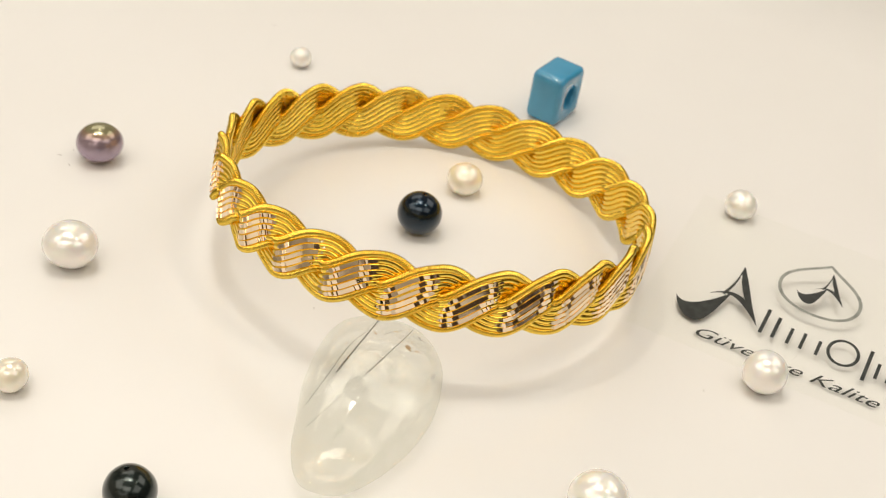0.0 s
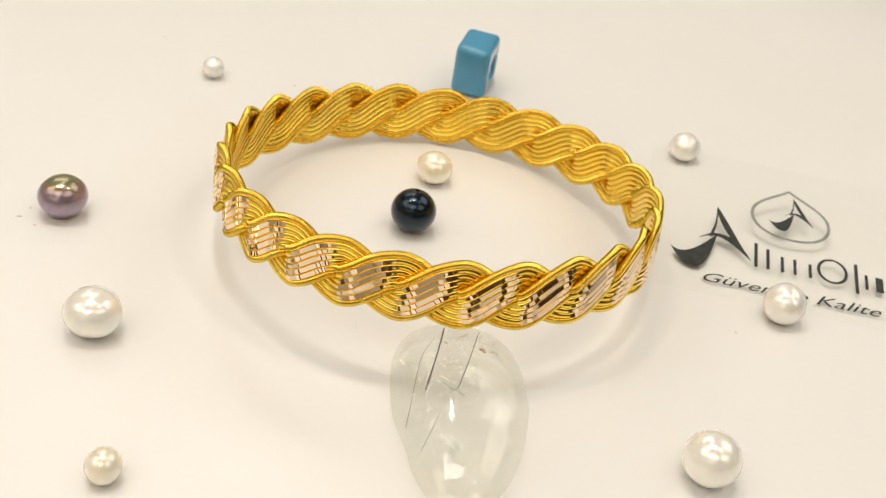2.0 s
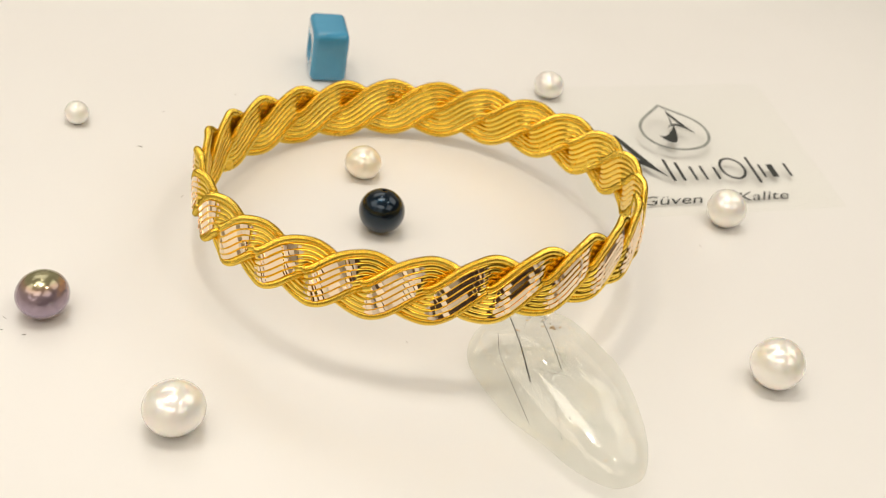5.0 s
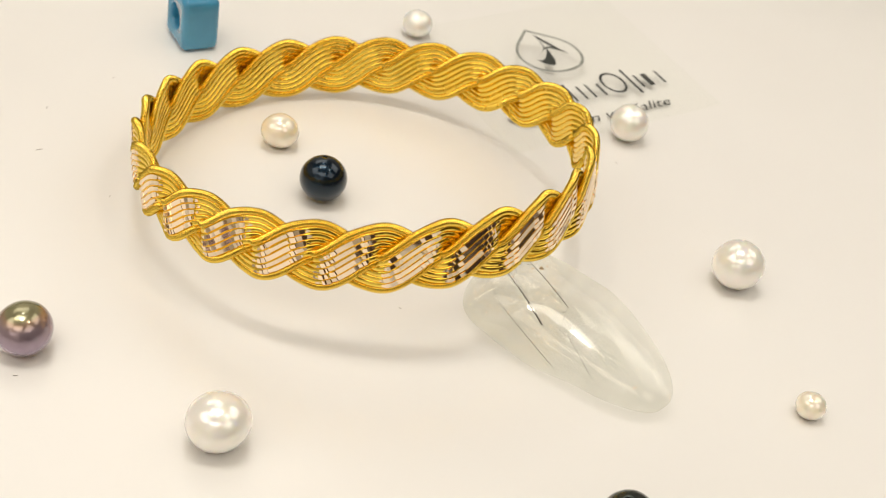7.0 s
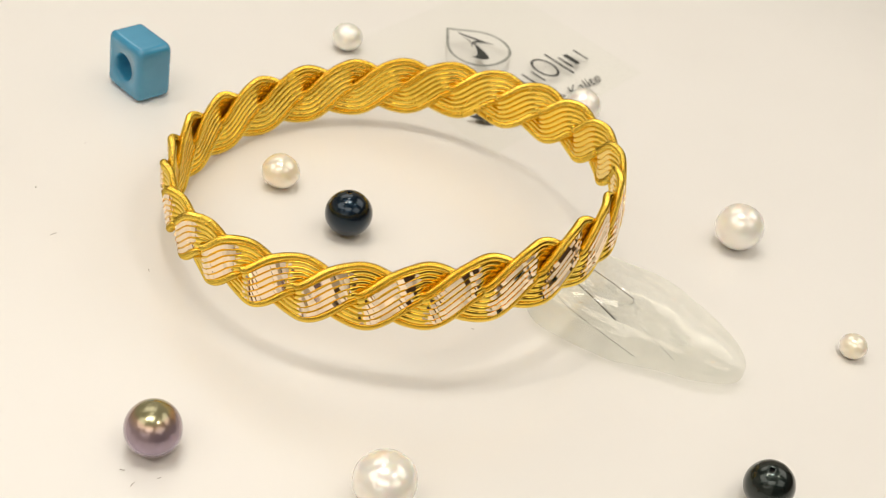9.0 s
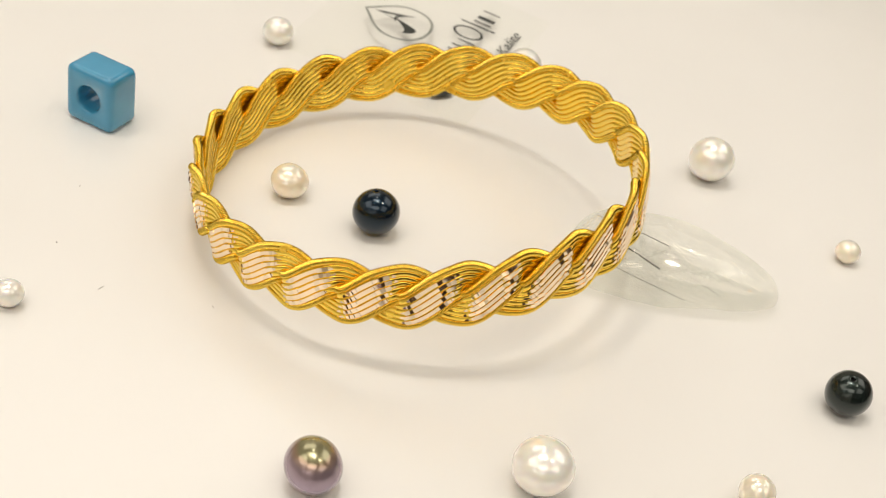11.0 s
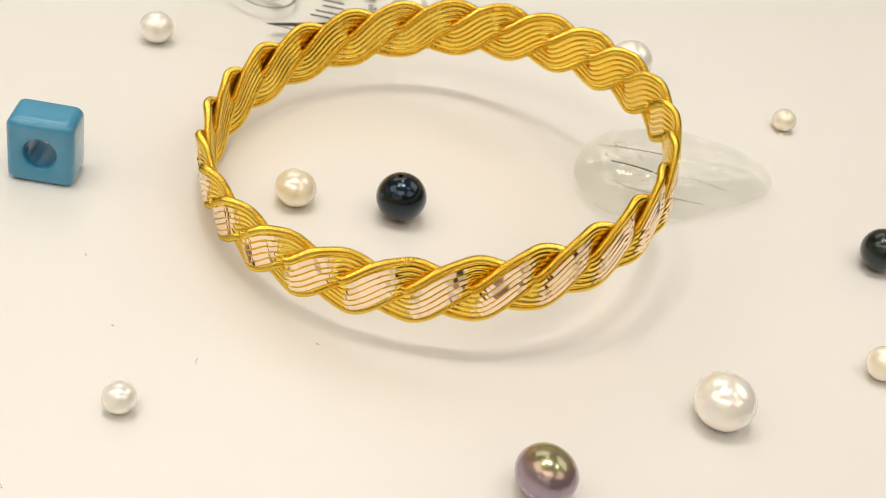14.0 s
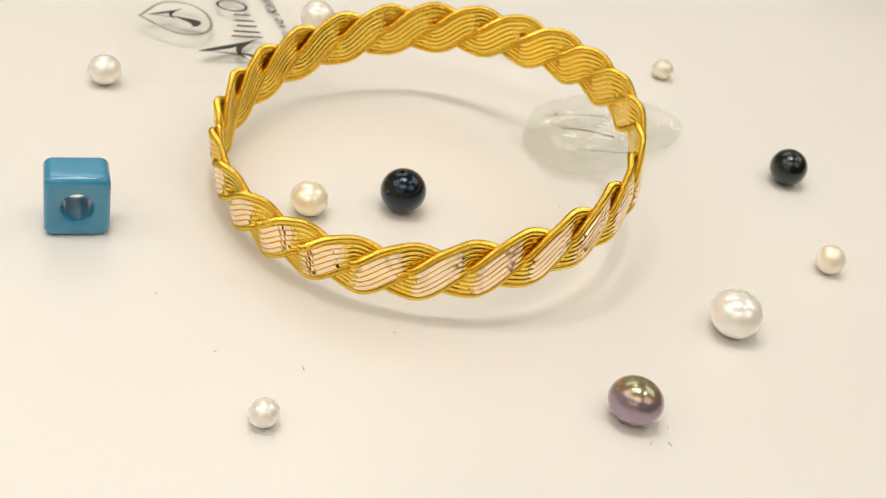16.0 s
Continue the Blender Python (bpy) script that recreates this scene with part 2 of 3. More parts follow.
def ring_lamp():
    x, y, z = -0.25, -0.56, 0.47
    root = thing("ring_lamp", None, "white ring lamp on a slim stand beside the counter", "lamp", pose(x, y, FLOOR))
    up = z - FLOOR
    tilt = pose(0, 0, up) @ look((0, 0, 0), (-x, -y, -z))
    n, k, big, small = 64, 12, 0.20, 0.014
    rows = [[tilt @ Vector(((big + small * math.cos(b)) * math.cos(a), (big + small * math.cos(b)) * math.sin(a), small * math.sin(b))) for b in (2 * math.pi * j / k for j in range(k))] for a in (2 * math.pi * i / n for i in range(n))]
    part("tube", mesh_of("tube", *loops(rows, True), ring_glow), root, "glowing white ring tube")
    part("pole", mesh_of("pole", *lathe([(0.010, 0.012), (0.010, up - 0.19)], 16), trim_steel), root)
    part("foot", mesh_of("foot", *lathe([(0.0001, 0.0), (0.13, 0.0), (0.13, 0.01), (0.02, 0.016), (0.0001, 0.016)], 32), trim_steel), root)


ring_lamp()


def display_plate():
    root = riding(thing("turntable", None, "glossy white round turntable plate", "turntable"))
    r = 0.185
    prof = [(0.0001, 0.0), (0.06, 0.0), (0.12, 0.0), (r - 0.003, 0.0), (r - 0.001, -0.0008), (r, -0.003), (r, -0.009), (r - 0.001, -0.0112), (r - 0.003, -0.012), (0.0001, -0.012)]
    part("plate", mesh_of("plate", *lathe(prof, 128), plate_white), root)
    part("hub", mesh_of("hub", *lathe([(0.0001, -0.0122), (0.09, -0.0122), (0.09, -0.0218), (0.0001, -0.0218)], 64), panel_grey), root)


display_plate()


# ---- the bangle ----
LOBES, R_MID = 25, 31.63 * MM
AMP, HALF, BACK = 1.98 * MM, 2.36 * MM, 0.52 * MM
# the band was closed by hand: where each lobe begins, in degrees, seventeen even ones and eight wider ones
STARTS = [83.7 + 14.18 * i for i in range(18)] + [324.76 + 14.868 * i for i in range(1, 9)]


def braid(u, shift, side):
    """Places on the flat band: u runs once round; shift 0 or pi picks the ribbon; side -1 to 1 runs across it. Rows of angle, height, radius."""
    k = LOBES / 2
    p = k * u + shift
    height = AMP * np.sin(p)
    slope = AMP * np.cos(p) * k / R_MID
    n = np.sqrt(1 + slope**2)
    off = HALF * side
    ang = u - off * slope / n / R_MID
    height = height + off / n
    rad = R_MID + BACK * np.tanh(2.6 * np.cos(p)) + 0.10 * MM * (1 - side * side)
    return ang, height, rad


def on_ring(ang, height, rad):
    turns, lobe = np.divmod(ang * LOBES / (2 * math.pi), LOBES)
    ang = np.radians(np.interp(lobe, np.arange(LOBES + 1), STARTS))
    return np.stack([rad * np.cos(ang), rad * np.sin(ang), height], -1)


def wire_mesh(name, shift, side, radius, steps, sides, mat, coil=0, squash=1.0):
    u = np.linspace(0, 4 * math.pi, steps, endpoint=False)
    p = on_ring(*braid(u, shift, side))
    t = np.roll(p, -1, 0) - np.roll(p, 1, 0)
    t /= np.linalg.norm(t, axis=1)[:, None]
    out = p * [1, 1, 0]
    out /= np.linalg.norm(out, axis=1)[:, None]
    b = np.cross(t, out)
    b /= np.linalg.norm(b, axis=1)[:, None]
    n = np.cross(b, t)
    a = np.linspace(0, 2 * math.pi, sides, endpoint=False)
    r = np.full((steps, sides), radius)
    if coil:
        r = radius * (1 + 0.17 * np.cos(coil * u[:, None] + a[None, :]))
    v = p[:, None] + r[..., None] * (squash * np.cos(a)[None, :, None] * n[:, None] + np.sin(a)[None, :, None] * b[:, None])
    i, j = np.meshgrid(np.arange(steps), np.arange(sides), indexing="ij")
    f = np.stack([i * sides + j, i * sides + (j + 1) % sides, (i + 1) % steps * sides + (j + 1) % sides, (i + 1) % steps * sides + j], -1).reshape(-1, 4)
    me = bpy.data.meshes.new(name)
    me.vertices.add(steps * sides)
    me.vertices.foreach_set("co", v.ravel())
    me.loops.add(len(f) * 4)
    me.loops.foreach_set("vertex_index", f.ravel())
    me.polygons.add(len(f))
    me.polygons.foreach_set("loop_start", np.arange(len(f)) * 4)
    me.polygons.foreach_set("use_smooth", [True] * len(f))
    me.materials.append(mat)
    me.update(calc_edges=True)
    return me


def cut_mesh(rng, shift, u0, side, tilts, lean):
    """One diamond-cut strip on an inner wire of a lobe: a long flat between two runs of short ones, each tilted its own way."""
    k = LOBES / 2
    reach = 1.56 - 0.75 * side * side
    a, b = -0.92 * reach + 0.46 * side, reach + 0.46 * side
    w = 0.16 * reach
    cuts = [a, a + w, a + 1.9 * w, a + 2.8 * w, a + 4 * w, b - 4 * w, b - 2.9 * w, b - 1.9 * w, b - w, b]
    cuts = [c + rng.uniform(-0.045, 0.045) for c in cuts]
    last = len(cuts) - 2
    verts, faces, soft = [], [], []
    for n in range(last + 1):
        steps = 10 if n == 4 else 3
        tilt = tilts[n] * rng.uniform(0.35, 1.2) + rng.uniform(-0.012, 0.012)
        roll = lean + rng.uniform(-0.022, 0.022)
        broad = rng.uniform(0.092, 0.128)
        base = len(verts)
        for i in range(steps + 1):
            f = i / steps
            u = np.array([u0 + (cuts[n] + (cuts[n + 1] - cuts[n]) * f) / k])
            lift = (0.51 if 0 < n < last else 0.44) + tilt * (1 - 2 * f)
            wide = broad * (1.0 if 0 < n < last else 0.86)
            if n == 0:
                wide *= 0.45 + 0.55 * f
            if n == last:
                wide *= 1.0 - 0.55 * f
            for e, h in ((-wide, lift - roll), (wide, lift + roll)):
                ang, height, rad = braid(u, shift, side + e)
                for low in (0.0, 0.0, 0.3):
                    verts.append(on_ring(ang, height, rad + (h - low) * MM)[0])
        for i in range(steps):
            s, e = base + 6 * i, base + 6 * i + 6
            faces += [(s, s + 3, e + 3, e), (s + 1, e + 1, e + 2, s + 2), (s + 4, s + 5, e + 5, e + 4)]
            soft += [True, False, False]
        if n:
            faces += [(base - 5, base - 2, base + 4, base + 1), (base - 5, base + 1, base + 2, base - 4), (base - 2, base - 1, base + 5, base + 4)]
            soft += [False] * 3
    for s in (0, len(verts) - 6):
        faces.append((s + 1, s + 2, s + 5, s + 4))
        soft.append(False)
    me = mesh_of("cut_strip", verts, faces, cut_gold, False)
    me.polygons.foreach_set("use_smooth", soft)
    return me


def bangle():
    lean = Vector((0.046, 0.168, 0.985)).normalized()
    m = Matrix.Translation(Vector((-0.70, 0.18, 10.6)) * MM) @ Vector((0, 0, 1)).rotation_difference(lean).to_matrix().to_4x4()
    root = riding(thing("bangle", None, "braided yellow gold bangle with diamond-cut rose flats, leaning on quartz", "bangle", m))
    # an odd number of lobes: each wire runs twice round before it closes
    for side in (-0.66, -0.33, 0.0, 0.33, 0.66):
        part("wire", wire_mesh("wire", 0.0, side, 0.50 * MM, 50 * 36, 14, gold, squash=0.82), root)
    for side in (-1.0, 1.0):
        part("coiled_wire", wire_mesh("coiled_wire", 0.0, side, 0.50 * MM, 50 * 240, 10, gold, 25 * 48), root, "gold edge wire wound with a fine coil")
    rng = random.Random(5)
    for n in range(LOBES):
        lean = -0.032 + rng.uniform(-0.02, 0.02)
        slopes = (-0.15, -0.09, -0.04, 0.02, 0.05, 0.10, 0.15)
        tilts = [rng.choice(slopes) for _ in range(4)] + [rng.uniform(-0.03, 0.03)] + [rng.choice(slopes) for _ in range(4)]
        for side in (-0.66, -0.33, 0.0, 0.33, 0.66):
            part("cut_strip", cut_mesh(rng, 0.0 if n % 2 == 0 else math.pi, 2 * math.pi * n / LOBES, side, tilts, lean), root)


bangle()


# ---- pearls and beads ----
def bead_mesh(name, r, flat, mat, seed, hole=0.0, lumpy=0.03):
    """A pearl: r across, flat its height over its width; hole: radius of the drill hole at the top."""
    n, k = 28, 44
    first = math.asin(hole / r) if hole else 0.01
    prof = [(r * math.sin(a), r * flat * math.cos(a)) for a in (first + (math.pi - 0.01 - first) * i / n for i in range(n + 1))]
    if hole:
        z = prof[0][1]
        prof = [(hole * 0.86, z - 0.9 * r), (hole * 0.86, z - 0.05 * r), (hole * 0.92, z - 0.012 * r)] + prof
    v, f = lathe(prof, k)
    out = []
    for p in v:
        p = Vector(p)
        q = p / r
        s = 1 + lumpy * noise.noise(q * 0.8 + Vector((seed * 7.1, seed * 3.3, 1))) + 0.25 * lumpy * noise.noise(q * 2.5 + Vector((seed, 2, 5)))
        out.append(p * s)
    f = [tuple(reversed(q)) for q in f]
    return mesh_of(name, out, f, mat)


def pearl(name, x, y, r, flat, mat, label, turn=(0, 0, 0), hole=0.0, lumpy=0.03, seed=1, pit=hole_dark, stretch=1.0):
    me = bead_mesh(name, r * MM, flat, mat, seed, hole * MM, lumpy)
    spin = pose(0, 0, 0, *turn) @ Matrix.Diagonal((stretch, 1, 1, 1))
    me.transform(spin)
    low = min(v.co.z for v in me.vertices)
    me.transform(Matrix.Translation((0, 0, -low)))
    ob = riding(thing(name, me, label, "pearl", pose(x * MM, y * MM, 0), "loose pearls on the plate"))
    if hole:
        v, f = lathe([(0.00001, -0.0006), (hole * 0.84 * MM, -0.0006), (hole * 0.84 * MM, -0.0001)], 16)
        pm = mesh_of("drill_hole", v, f, pit)
        pm.transform(Matrix.Translation((0, 0, -low)) @ spin @ Matrix.Translation((0, 0, (r * flat * 0.93) * MM)))
        part("drill_hole", pm, ob, "small dark drill hole")
    return ob


pearl("purple_pearl", -54.28, 10.36, 3.42, 0.93, pearl_purple, "iridescent purple-green oval pearl on the white plate", (0, 0, 30), lumpy=0.03, seed=2, stretch=1.07)
pearl("large_pearl", -50.15, -16.8, 3.8, 0.88, pearl_white, "large white button-shaped pearl on the plate", (0, 0, 0), lumpy=0.05, seed=3, stretch=1.04)
pearl("small_pearl", -29.6, 51.21, 1.95, 0.95, pearl_white, "small round cream-white pearl on the plate", seed=4)
pearl("cream_pearl", 3.51, 18.69, 2.9, 0.88, pearl_cream, "cream pearl inside the bangle's ring", (6, 4, -25), seed=5, lumpy=0.05)
pearl("black_pearl", -2.62, 5.54, 3.5, 0.97, pearl_black, "round blue-black drilled pearl inside the bangle's ring", (-8, 6, 0), hole=0.36, seed=6, lumpy=0.012)
pearl("white_pearl", 49.7, 25.29, 2.7, 0.9, pearl_white, "white pearl near the printed film card", seed=7)
pearl("white_pearl", 49.26, -18.7, 3.2, 0.96, pearl_white, "white pearl beside the printed film card", seed=8)
pearl("small_pearl", -48.98, -43.62, 2.3, 0.96, pearl_cream, "small cream drilled pearl on the plate", (115, 0, 70), hole=0.28, seed=9, pit=hole_pale)
pearl("large_pearl", 25.53, -49.3, 3.8, 0.97, pearl_white, "large round white pearl on the plate", seed=10)
pearl("black_pearl", -29.08, -59.86, 3.2, 0.96, pearl_dark, "greenish black drilled pearl at the plate's open side", (-10, -10, 0), hole=0.34, seed=11, lumpy=0.03)
pearl("small_pearl", 6.63, -68.96, 2.0, 0.9, pearl_cream, "small cream pearl away from the bangle", seed=12, lumpy=0.06)


def square_bead():
    w, d, h, r, hole, bev = 8.9, 6.3, 9.5, 1.25, 2.15, 1.0
    k = 48

    def square(inset, y):
        a, b = w / 2 - inset, h / 2 - inset
        c = max(r - inset * 0.6, 0.3)
        pts = []
        for j in range(k):
            t = 2 * math.pi * j / k + math.pi / 4
            q, f = divmod(j, k // 4)
            cx, cz = ((a - c), (b - c))
            sx, sz = ((1, 1), (-1, 1), (-1, -1), (1, -1))[q]
            f = f / (k // 4)
            # half a side, a corner, half a side
            if f < 0.25:
                s = f / 0.25
                p = ((a, (b - c) * s), (-(a - c) * s, b), (-a, -(b - c) * s), ((a - c) * s, -b))[q]
            elif f < 0.75:
                s = (f - 0.25) / 0.5 * math.pi / 2 + q * math.pi / 2
                p = (sx * cx + c * math.cos(s), sz * cz + c * math.sin(s))
            else:
                s = (f - 0.75) / 0.25
                p = ((a - c - (a - c) * s, b), (-a, b - c - (b - c) * s), (-(a - c) + (a - c) * s, -b), (a, -(b - c) + (b - c) * s))[q]
            pts.append((p[0] * MM, y * MM, p[1] * MM))
        return pts

    def ring(rad, y):
        return [(rad * math.cos(2 * math.pi * j / k) * MM, y * MM, rad * math.sin(2 * math.pi * j / k) * MM) for j in range(k)]

    rows = []
    for sgn in (-1, 1):
        some = [ring(hole, sgn * (d / 2 - 0.8)), ring(hole + 0.06, sgn * (d / 2 - 0.25)), ring(hole + 0.3, sgn * d / 2), square(bev, sgn * d / 2)]
        some += [square(bev * (1 - math.sin(a)), sgn * (d / 2 - bev * (1 - math.cos(a)))) for a in (0.35, 0.7, 1.05, 1.3, math.pi / 2)]
        rows += some if sgn < 0 else some[::-1]
    v, f = loops(rows)
    me = mesh_of("body", v, f, blue_glaze)
    # the front end of the hole looks along -y
    root = riding(thing("square_bead", None, "glossy turquoise-blue square bead with a round hole", "bead", pose(17.1 * MM, 49.3 * MM, h / 2 * MM, 0, 0, 62)))
    part("body", me, root)
    part("bore", mesh_of("bore", *loops([ring(hole, -d / 2 + 0.8), ring(hole - 0.05, 0), ring(hole, d / 2 - 0.8)]), blue_glaze), root)


square_bead()


# ---- the quartz ----
def tumbled_quartz():
    n, k = 40, 56
    a, b = Vector((-3.5, -23.2, 0)), Vector((-8.2, -54.4, 0))
    side = Vector((-(b - a).y, (b - a).x, 0)).normalized()
    rows = []
    for i in range(n + 1):
        th = math.pi * (0.004 + 0.992 * i / n)
        x = (1 - math.cos(th)) / 2
        env = math.sin(th) ** 0.72
        half, tall = env * (10.7 - 4.4 * x), env * (10.4 - 5.4 * x)
        row = []
        for j in range(k):
            p = 2 * math.pi * j / k
            cx, cz = math.cos(p), math.sin(p)
            full = 2.3 if cz > 0 else 3.2
            l = (abs(cx) ** full + abs(cz) ** full) ** (-1 / full)
            v = a.lerp(b, x) + side * (half * l * cx + 1.2 * math.sin(math.pi * x)) + Vector((0, 0, tall * (0.77 if cz > 0 else 0.23) * l * cz))
            lump = Vector((0.26, 0.26, 0.35)) * noise.noise(v * 0.15) + Vector((0.04, 0.04, 0.09)) * noise.noise(v * 0.45)
            row.append(v + lump * env)
        rows.append(row)
    v, f = loops(rows)
    f.append(tuple(range(k))[::-1])
    f.append(tuple(range(n * k, n * k + k)))
    # lay it on its lowest side
    v = [Vector((p.x, p.y, p.z)) for p in v]
    low = min(p.z for p in v)
    v = [Vector((p.x, p.y, p.z - low)) * MM for p in v]
    root = riding(thing("quartz_stone", mesh_of("quartz_stone", v, f, quartz), "clear tumbled quartz stone with dark needle inclusions", "stone"))
    # dark needles inside: stops along each, and its radius, in millimetres
    for stops, r in (
        (((-5.0, -26.4, 6.9), (-6.6, -30.4, 6.4), (-9.1, -35.8, 4.8)), 0.145),
        (((-0.3, -27.0, 6.6), (-2.6, -32.0, 6.7), (-5.3, -37.2, 6.4)), 0.075),
        (((-5.3, -37.2, 6.4), (-5.9, -37.4, 6.1), (-6.3, -36.8, 5.8)), 0.045),
        (((-6.2, -26.0, 4.6), (-8.2, -28.4, 4.0), (-9.6, -32.5, 3.2), (-12.1, -39.7, 2.1)), 0.045),
        (((-7.8, -39.2, 4.2), (-9.6, -42.2, 3.6), (-11.2, -44.7, 3.1)), 0.04),
        (((-4.0, -28.4, 6.2), (-2.9, -27.4, 6.2), (-1.7, -26.6, 6.0)), 0.04),
    ):
        pts = [Vector(p) for p in stops]
        # a soft line through the stops
        pts = [pts[0]] + [pts[i].lerp(pts[i + 1], f) for i in range(len(pts) - 1) for f in (0.25, 0.75)] + [pts[-1]]
        pts = [pts[0]] + [pts[i].lerp(pts[i + 1], f) for i in range(len(pts) - 1) for f in (0.25, 0.75)] + [pts[-1]]
        d = (pts[-1] - pts[0]).normalized()
        u = d.cross(Vector((0, 0, 1))).normalized()
        w = d.cross(u).normalized()
        n_last = len(pts) - 1
        rows = [[(c + (u * math.cos(t) + w * math.sin(t)) * r * (0.55 + 0.45 * i / n_last)) * MM for t in (2 * math.pi * j / 6 for j in range(6))] for i, c in enumerate(pts)]
        part("needle", mesh_of("needle", *loops(rows), needle_dark), root, "dark needle inclusion")
    # small white flakes put along an inner crack to stand in for glints
    chip = random.Random(21)
    for i in range(90):
        f = chip.random()
        c = Vector((-5.6 - 3.0 * f, -27.5 - 23.0 * f, 6.0 - 3.2 * f)) + Vector([chip.gauss(0, k) for k in (2.2 - 1.0 * f, 1.0, 0.7)])
        if i < 34:
            c = Vector((-7.6 - 1.6 * f, -31.5 - 8.5 * f, 5.6 - 1.2 * f)) + Vector([chip.gauss(0, k) for k in (1.0, 1.0, 0.5)])
        turn = Euler((chip.uniform(-0.7, 0.7), chip.uniform(-0.7, 0.7), chip.uniform(0, 6)))
        size = chip.uniform(0.10, 0.36)
        pts = []
        for k in range(6):
            d = Vector((size * chip.uniform(0.6, 1.3) * math.cos(k * 1.047), 0.5 * size * chip.uniform(0.5, 1.2) * math.sin(k * 1.047), 0))
            d.rotate(turn)
            pts.append((c + d) * MM)
        part("glint_flake", mesh_of("glint_flake", pts, [tuple(range(6))], glint_white, False), root, "tiny white patch standing in for a glint")
    rng = random.Random(3)
    # pale fracture veils and rusty flecks
    for c, size, mat, name in (((-5.5, -36.0, 5.0), 2.6, veil, "veil"), ((-7.0, -45.0, 3.6), 2.4, veil, "veil"), ((-2.0, -34.0, 4.6), 2.0, veil, "veil"), ((-0.5, -30.2, 6.2), 0.7, rust, "fleck"), ((-1.6, -29.4, 6.3), 0.5, rust, "fleck"), ((0.8, -30.4, 6.0), 0.45, rust, "fleck"), ((-5.1, -28.3, 6.2), 0.45, rust, "fleck"), ((-2.5, -27.3, 6.2), 0.6, rust, "fleck"), ((-8.6, -30.4, 5.4), 0.5, rust, "fleck"), ((-8.4, -50.0, 2.6), 0.5, rust, "fleck")):
        turn = Euler((rng.uniform(0.3, 1.0), rng.uniform(-0.6, 0.6), rng.uniform(0, 6)))
        pts = []
        for i in range(14):
            t = 2 * math.pi * i / 14
            r = size * rng.uniform(0.35, 1.0)
            d = Vector((r * math.cos(t), 0.45 * r * math.sin(t), 0.25 * math.sin(3 * t) * size * 0.4))
            d.rotate(turn)
            pts.append((Vector(c) + d) * MM)
        pts.append(Vector(c) * MM)
        part(name, mesh_of(name, pts, [(i, (i + 1) % 14, 14) for i in range(14)], mat, False), root, "rusty brown fleck" if name == "fleck" else "pale inner fracture")
    return root


quartz_stone = tumbled_quartz()


# ---- the printed film card ----
def flat_shape(name, pts, mat, z=0.0, thick=0.00002):
    """A thin flat shape from an outline in millimetres."""
    bm = bmesh.new()
    vs = [bm.verts.new((x * MM, y * MM, z)) for x, y in pts]
    bm.faces.new(vs)
    bmesh.ops.triangulate(bm, faces=bm.faces[:])
    bmesh.ops.recalc_face_normals(bm, faces=bm.faces[:])
    me = bpy.data.meshes.new(name)
    bm.to_mesh(me)
    bm.free()
    me.materials.append(mat)
    return me


def band(name, line, widths, mat, z, closed=False):
    """A stroke of changing width along a line."""
    n = len(line)
    rows = []
    for i, p in enumerate(line):
        a, b = (line[(i - 1) % n], line[(i + 1) % n]) if closed else (line[max(i - 1, 0)], line[min(i + 1, n - 1)])
        d = Vector((b[0] - a[0], b[1] - a[1])).normalized()
        w = widths[i] / 2
        rows.append([((p[0] - d.y * w) * MM, (p[1] + d.x * w) * MM, z), ((p[0] + d.y * w) * MM, (p[1] - d.x * w) * MM, z)])
    v = [q for r in rows for q in r]
    f = [(2 * i, 2 * i + 1, 2 * ((i + 1) % n) + 1, 2 * ((i + 1) % n)) for i in range(n if closed else n - 1)]
    return mesh_of(name, v, f, mat, False)


def bezier(p0, p1, p2, p3, n=14):
    return [tuple((1 - t) ** 3 * a + 3 * t * (1 - t) ** 2 * b + 3 * t * t * (1 - t) * c + t**3 * d for a, b, c, d in zip(p0, p1, p2, p3)) for t in (i / n for i in range(n + 1))]


def words(name, text, x, y, size, shear, mat, z, parent, label, fit=None):
    cu = bpy.data.curves.new(name, "FONT")
    cu.body, cu.size, cu.shear, cu.resolution_u = text, size * MM, shear, 3
    ob = bpy.data.objects.new(name, cu)
    scene.collection.objects.link(ob)
    bpy.context.view_layer.update()
    me = bpy.data.meshes.new_from_object(ob.evaluated_get(bpy.context.evaluated_depsgraph_get()))
    bpy.data.objects.remove(ob)
    if fit:
        wide = max(v.co.x for v in me.vertices)
        me.transform(Matrix.Diagonal((fit * MM / wide, 1, 1, 1)))
    me.transform(Matrix.Translation((x * MM, y * MM, z)))
    me.materials.clear()
    me.materials.append(mat)
    me.name = name
    return part(name, me, parent, label)


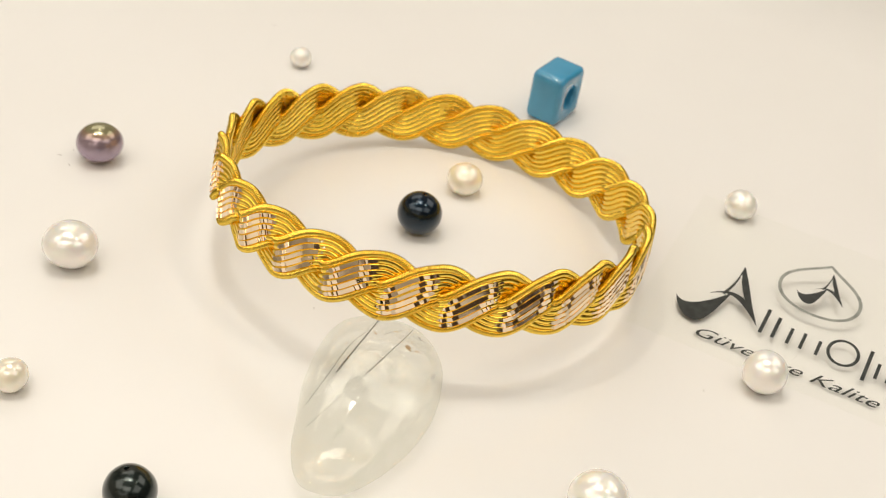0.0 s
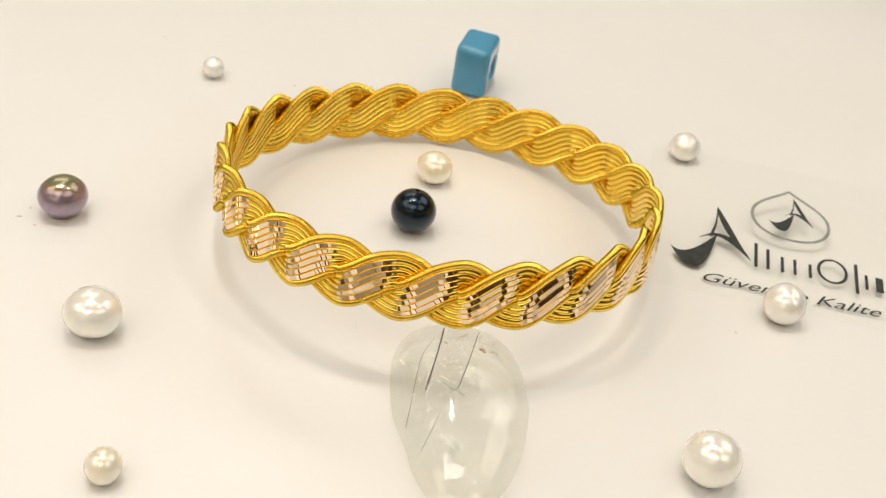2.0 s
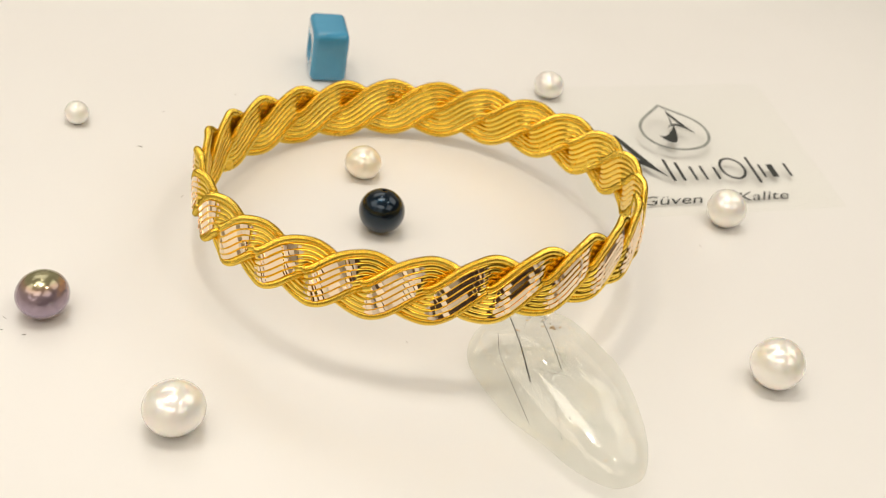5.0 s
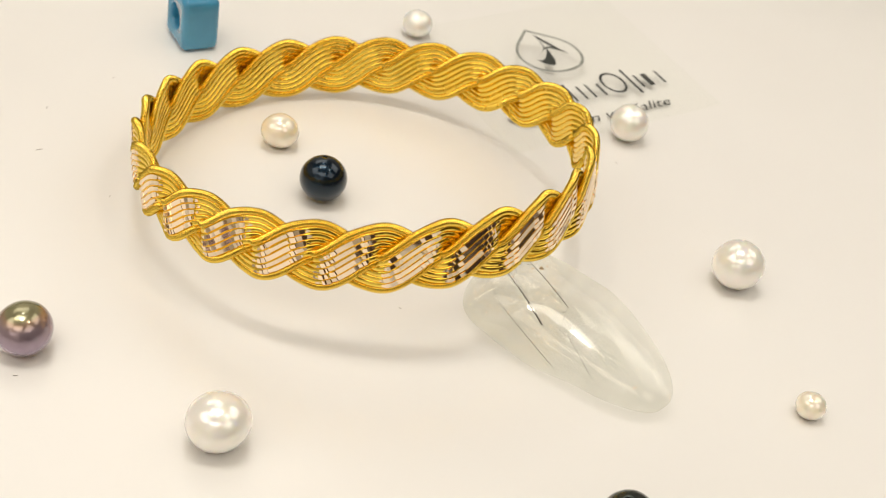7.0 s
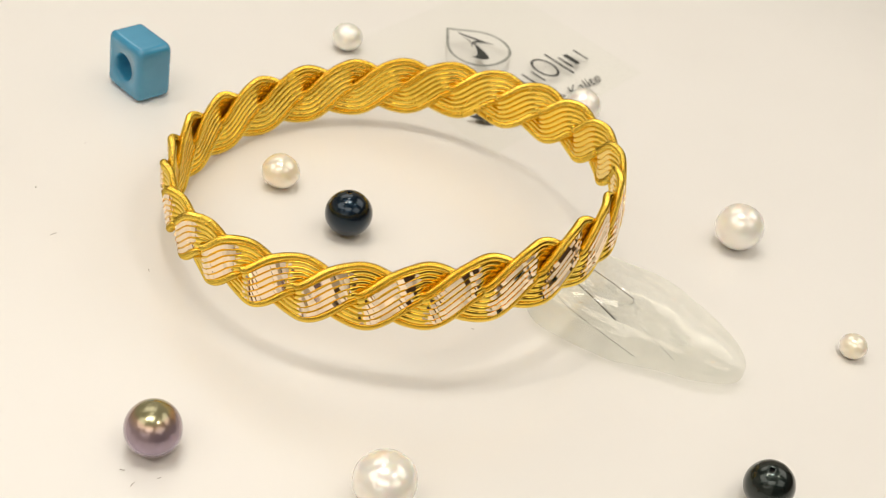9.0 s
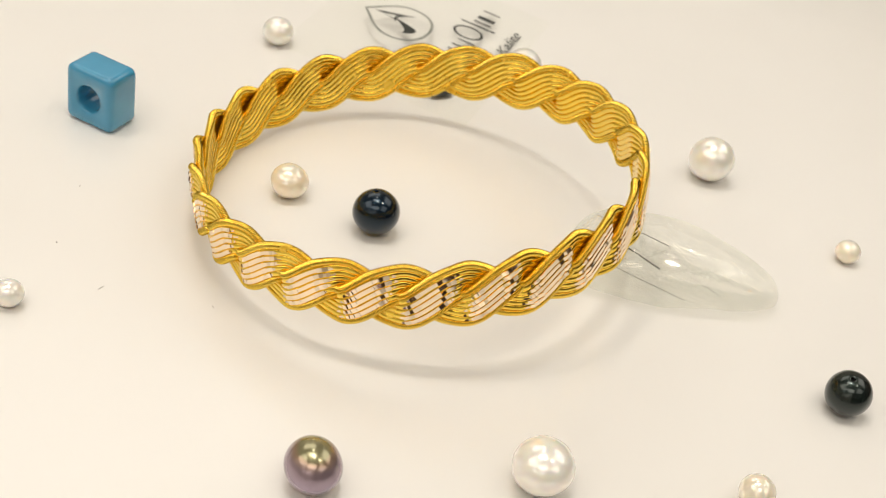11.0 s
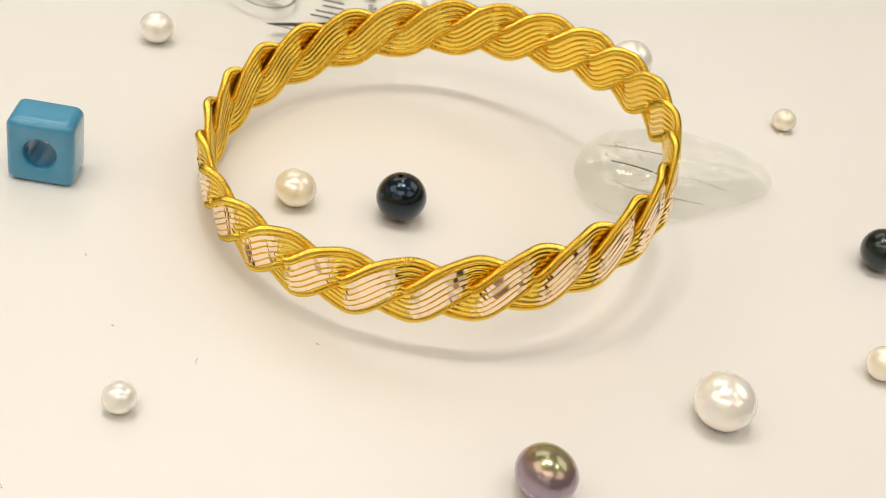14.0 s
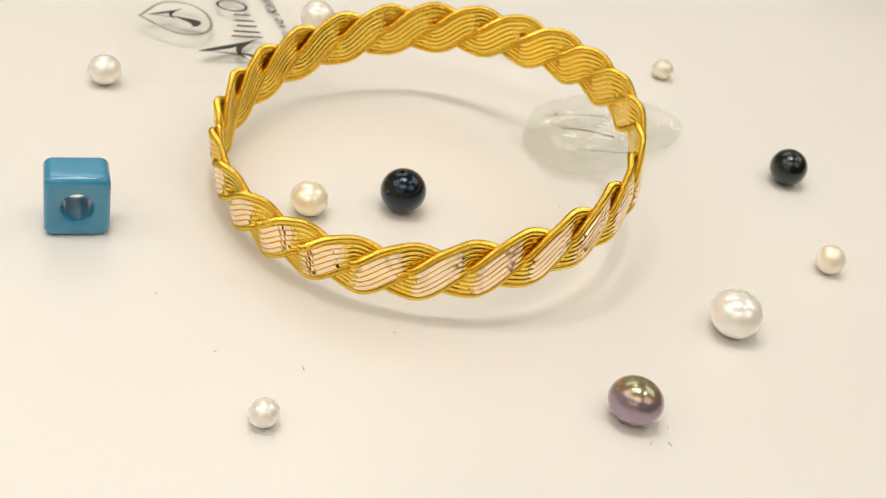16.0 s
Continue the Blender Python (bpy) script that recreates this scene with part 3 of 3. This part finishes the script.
def swoosh_mark(s, x, y, z, parent):
    """The mark: a tall peak of two strokes with a heavy hook at its foot, s times its full size, foot of the right leg at x, y."""
    def at(pts):
        return [(x + s * a, y + s * b) for a, b in pts]
    right = bezier((-5.4, 11.8), (-4.4, 8.0), (-2.4, 3.6), (0.1, -0.1))
    part("mark_stroke", band("mark_stroke", at(right), [s * (0.12 + 1.05 * math.sin(math.pi * (i / 14) ** 0.8)) for i in range(15)], ink, z), parent)
    left = bezier((-5.4, 11.8), (-5.3, 9.0), (-5.4, 7.0), (-6.4, 3.9))
    part("mark_stroke", band("mark_stroke", at(left), [s * (0.12 + 0.03 * i) for i in range(15)], ink, z), parent)
    hook = bezier((-12.6, -0.1), (-10.8, -2.4), (-8.2, 0.2), (-5.2, 5.0), 10)[:-1] + bezier((-5.2, 5.0), (-6.0, 1.0), (-6.8, -4.2), (-8.6, -4.2), 10)[:-1] + bezier((-8.6, -4.2), (-10.6, -4.2), (-11.8, -2.2), (-12.6, -0.1), 10)[:-1]
    part("mark_hook", flat_shape("mark_hook", at(hook), ink, z + 1e-6), parent)
    bar = bezier((-8.2, 3.0), (-5.0, 6.4), (-2.4, 4.0), (0.1, -0.1))
    part("mark_stroke", band("mark_stroke", at(bar), [s * (0.08 + 1.05 * math.sin(math.pi * (i / 14) ** 1.3)) for i in range(15)], ink, z + 2e-6), parent)


def film_card():
    m = pose(50.67 * MM, -8.07 * MM, 0, 0, 0, -21.5) @ pose(0, -7.8 * MM, 0.0001, 5.3, 0, 0) @ pose(0, 7.8 * MM, 0)
    root = riding(thing("film_card", None, "clear plastic film card printed in black, lying on the plate", "card", m))
    x0, x1, y0, y1 = -19.0, 28.0, -7.8, 28.0
    part("film", mesh_of("film", *box(x0 * MM, x1 * MM, y0 * MM, y1 * MM, 0, 0.00012), film_clear, False), root)
    z = 0.00014
    swoosh_mark(1.0, -1.9, 2.1, z, root)
    swoosh_mark(0.57, 8.4, 13.5, z, root)
    drop = bezier((4.6, 21.9), (6.8, 19.6), (11.0, 18.0), (11.0, 14.2), 12)[:-1] + bezier((11.0, 14.2), (11.0, 11.0), (8.6, 9.1), (4.9, 9.1), 10)[:-1]
    drop += bezier((4.9, 9.1), (1.2, 9.1), (-1.6, 11.2), (-1.6, 14.4), 10)[:-1] + bezier((-1.6, 14.4), (-1.6, 17.8), (2.0, 19.4), (4.6, 21.9), 12)[:-1]
    part("mark_outline", band("mark_outline", drop, [0.55] * len(drop), ink_grey, z, True), root, "grey drop-shaped outline")
    # the name, as plain bars
    for x, w, y, h in ((-1.2, 0.55, 0.8, 5.8), (0.7, 0.55, 0.8, 4.9), (3.0, 0.5, 0.8, 3.7), (5.0, 0.5, 0.8, 3.7), (7.4, 0.5, 0.8, 3.3), (14.7, 0.55, -0.6, 7.0), (16.3, 0.5, 0.8, 3.5), (18.0, 1.2, 0.8, 3.4), (21.4, 0.5, 0.8, 3.5)):
        part("name_bar", mesh_of("name_bar", [(x * MM, y * MM, z), ((x + w) * MM, y * MM, z), ((x + w) * MM, (y + h) * MM, z), (x * MM, (y + h) * MM, z)], [(0, 1, 2, 3)], ink, False), root)
    ring = [(11.2 + 2.2 * math.cos(a), 3.5 + 2.7 * math.sin(a)) for a in (2 * math.pi * i / 32 for i in range(32))]
    part("name_ring", band("name_ring", ring, [0.5] * 32, ink, z, True), root)
    words("slogan", "Güven ve Kalite", -9.8, -5.0, 3.1, 0.4, ink, z, root, "black slanted lettering", 28.3)


film_card()


# ---- lint on the plate ----
def lint():
    rng = random.Random(8)
    verts, faces = [], []
    for x, y, length, curl in ((-15.4, 48.4, 0.5, 5.0), (-60.0, 9.5, 0.8, 0.8), (-23.6, 40.4, 1.0, 1.0), (-37.0, 65.3, 0.6, 0.5), (-24.6, 26.0, 0.5, 0.4), (-59.0, 12.0, 0.6, 1.5), (-1.5, 48.4, 0.5, 0.5), (-58.5, 7.6, 0.5, 0.6), (-14.8, -17.5, 0.4, 0.4), (41.0, -21.6, 0.5, 2.0)):
        a, p = rng.uniform(0, 6), Vector((x, y, 0.05))
        base = len(verts)
        for i in range(9):
            a += curl * rng.uniform(0.3, 1.0) / 8
            p = p + Vector((math.cos(a), math.sin(a), 0)) * length / 8
            w = Vector((-math.sin(a), math.cos(a), 0)) * 0.035
            verts += [(p - w) * MM, (p + w) * MM, (p + Vector((0, 0, 0.05))) * MM]
        for i in range(8):
            s = base + 3 * i
            faces += [(s, s + 3, s + 5, s + 2), (s + 1, s + 2, s + 5, s + 4), (s, s + 1, s + 4, s + 3)]
    riding(thing("lint", mesh_of("lint", verts, faces, lint_grey, False), "tiny grey lint fibres lying on the plate", "lint", kind="stuff"))


lint()


# ---- what turns with the plate ----
def motions():
    times = [0.5 * i for i in range(33)]
    for ob in SPIN:
        m = ob.matrix_basis.copy()
        walk(ob, [(t, pose(0, 0, 0, 0, 0, TURN * t) @ m) for t in times])


motions()
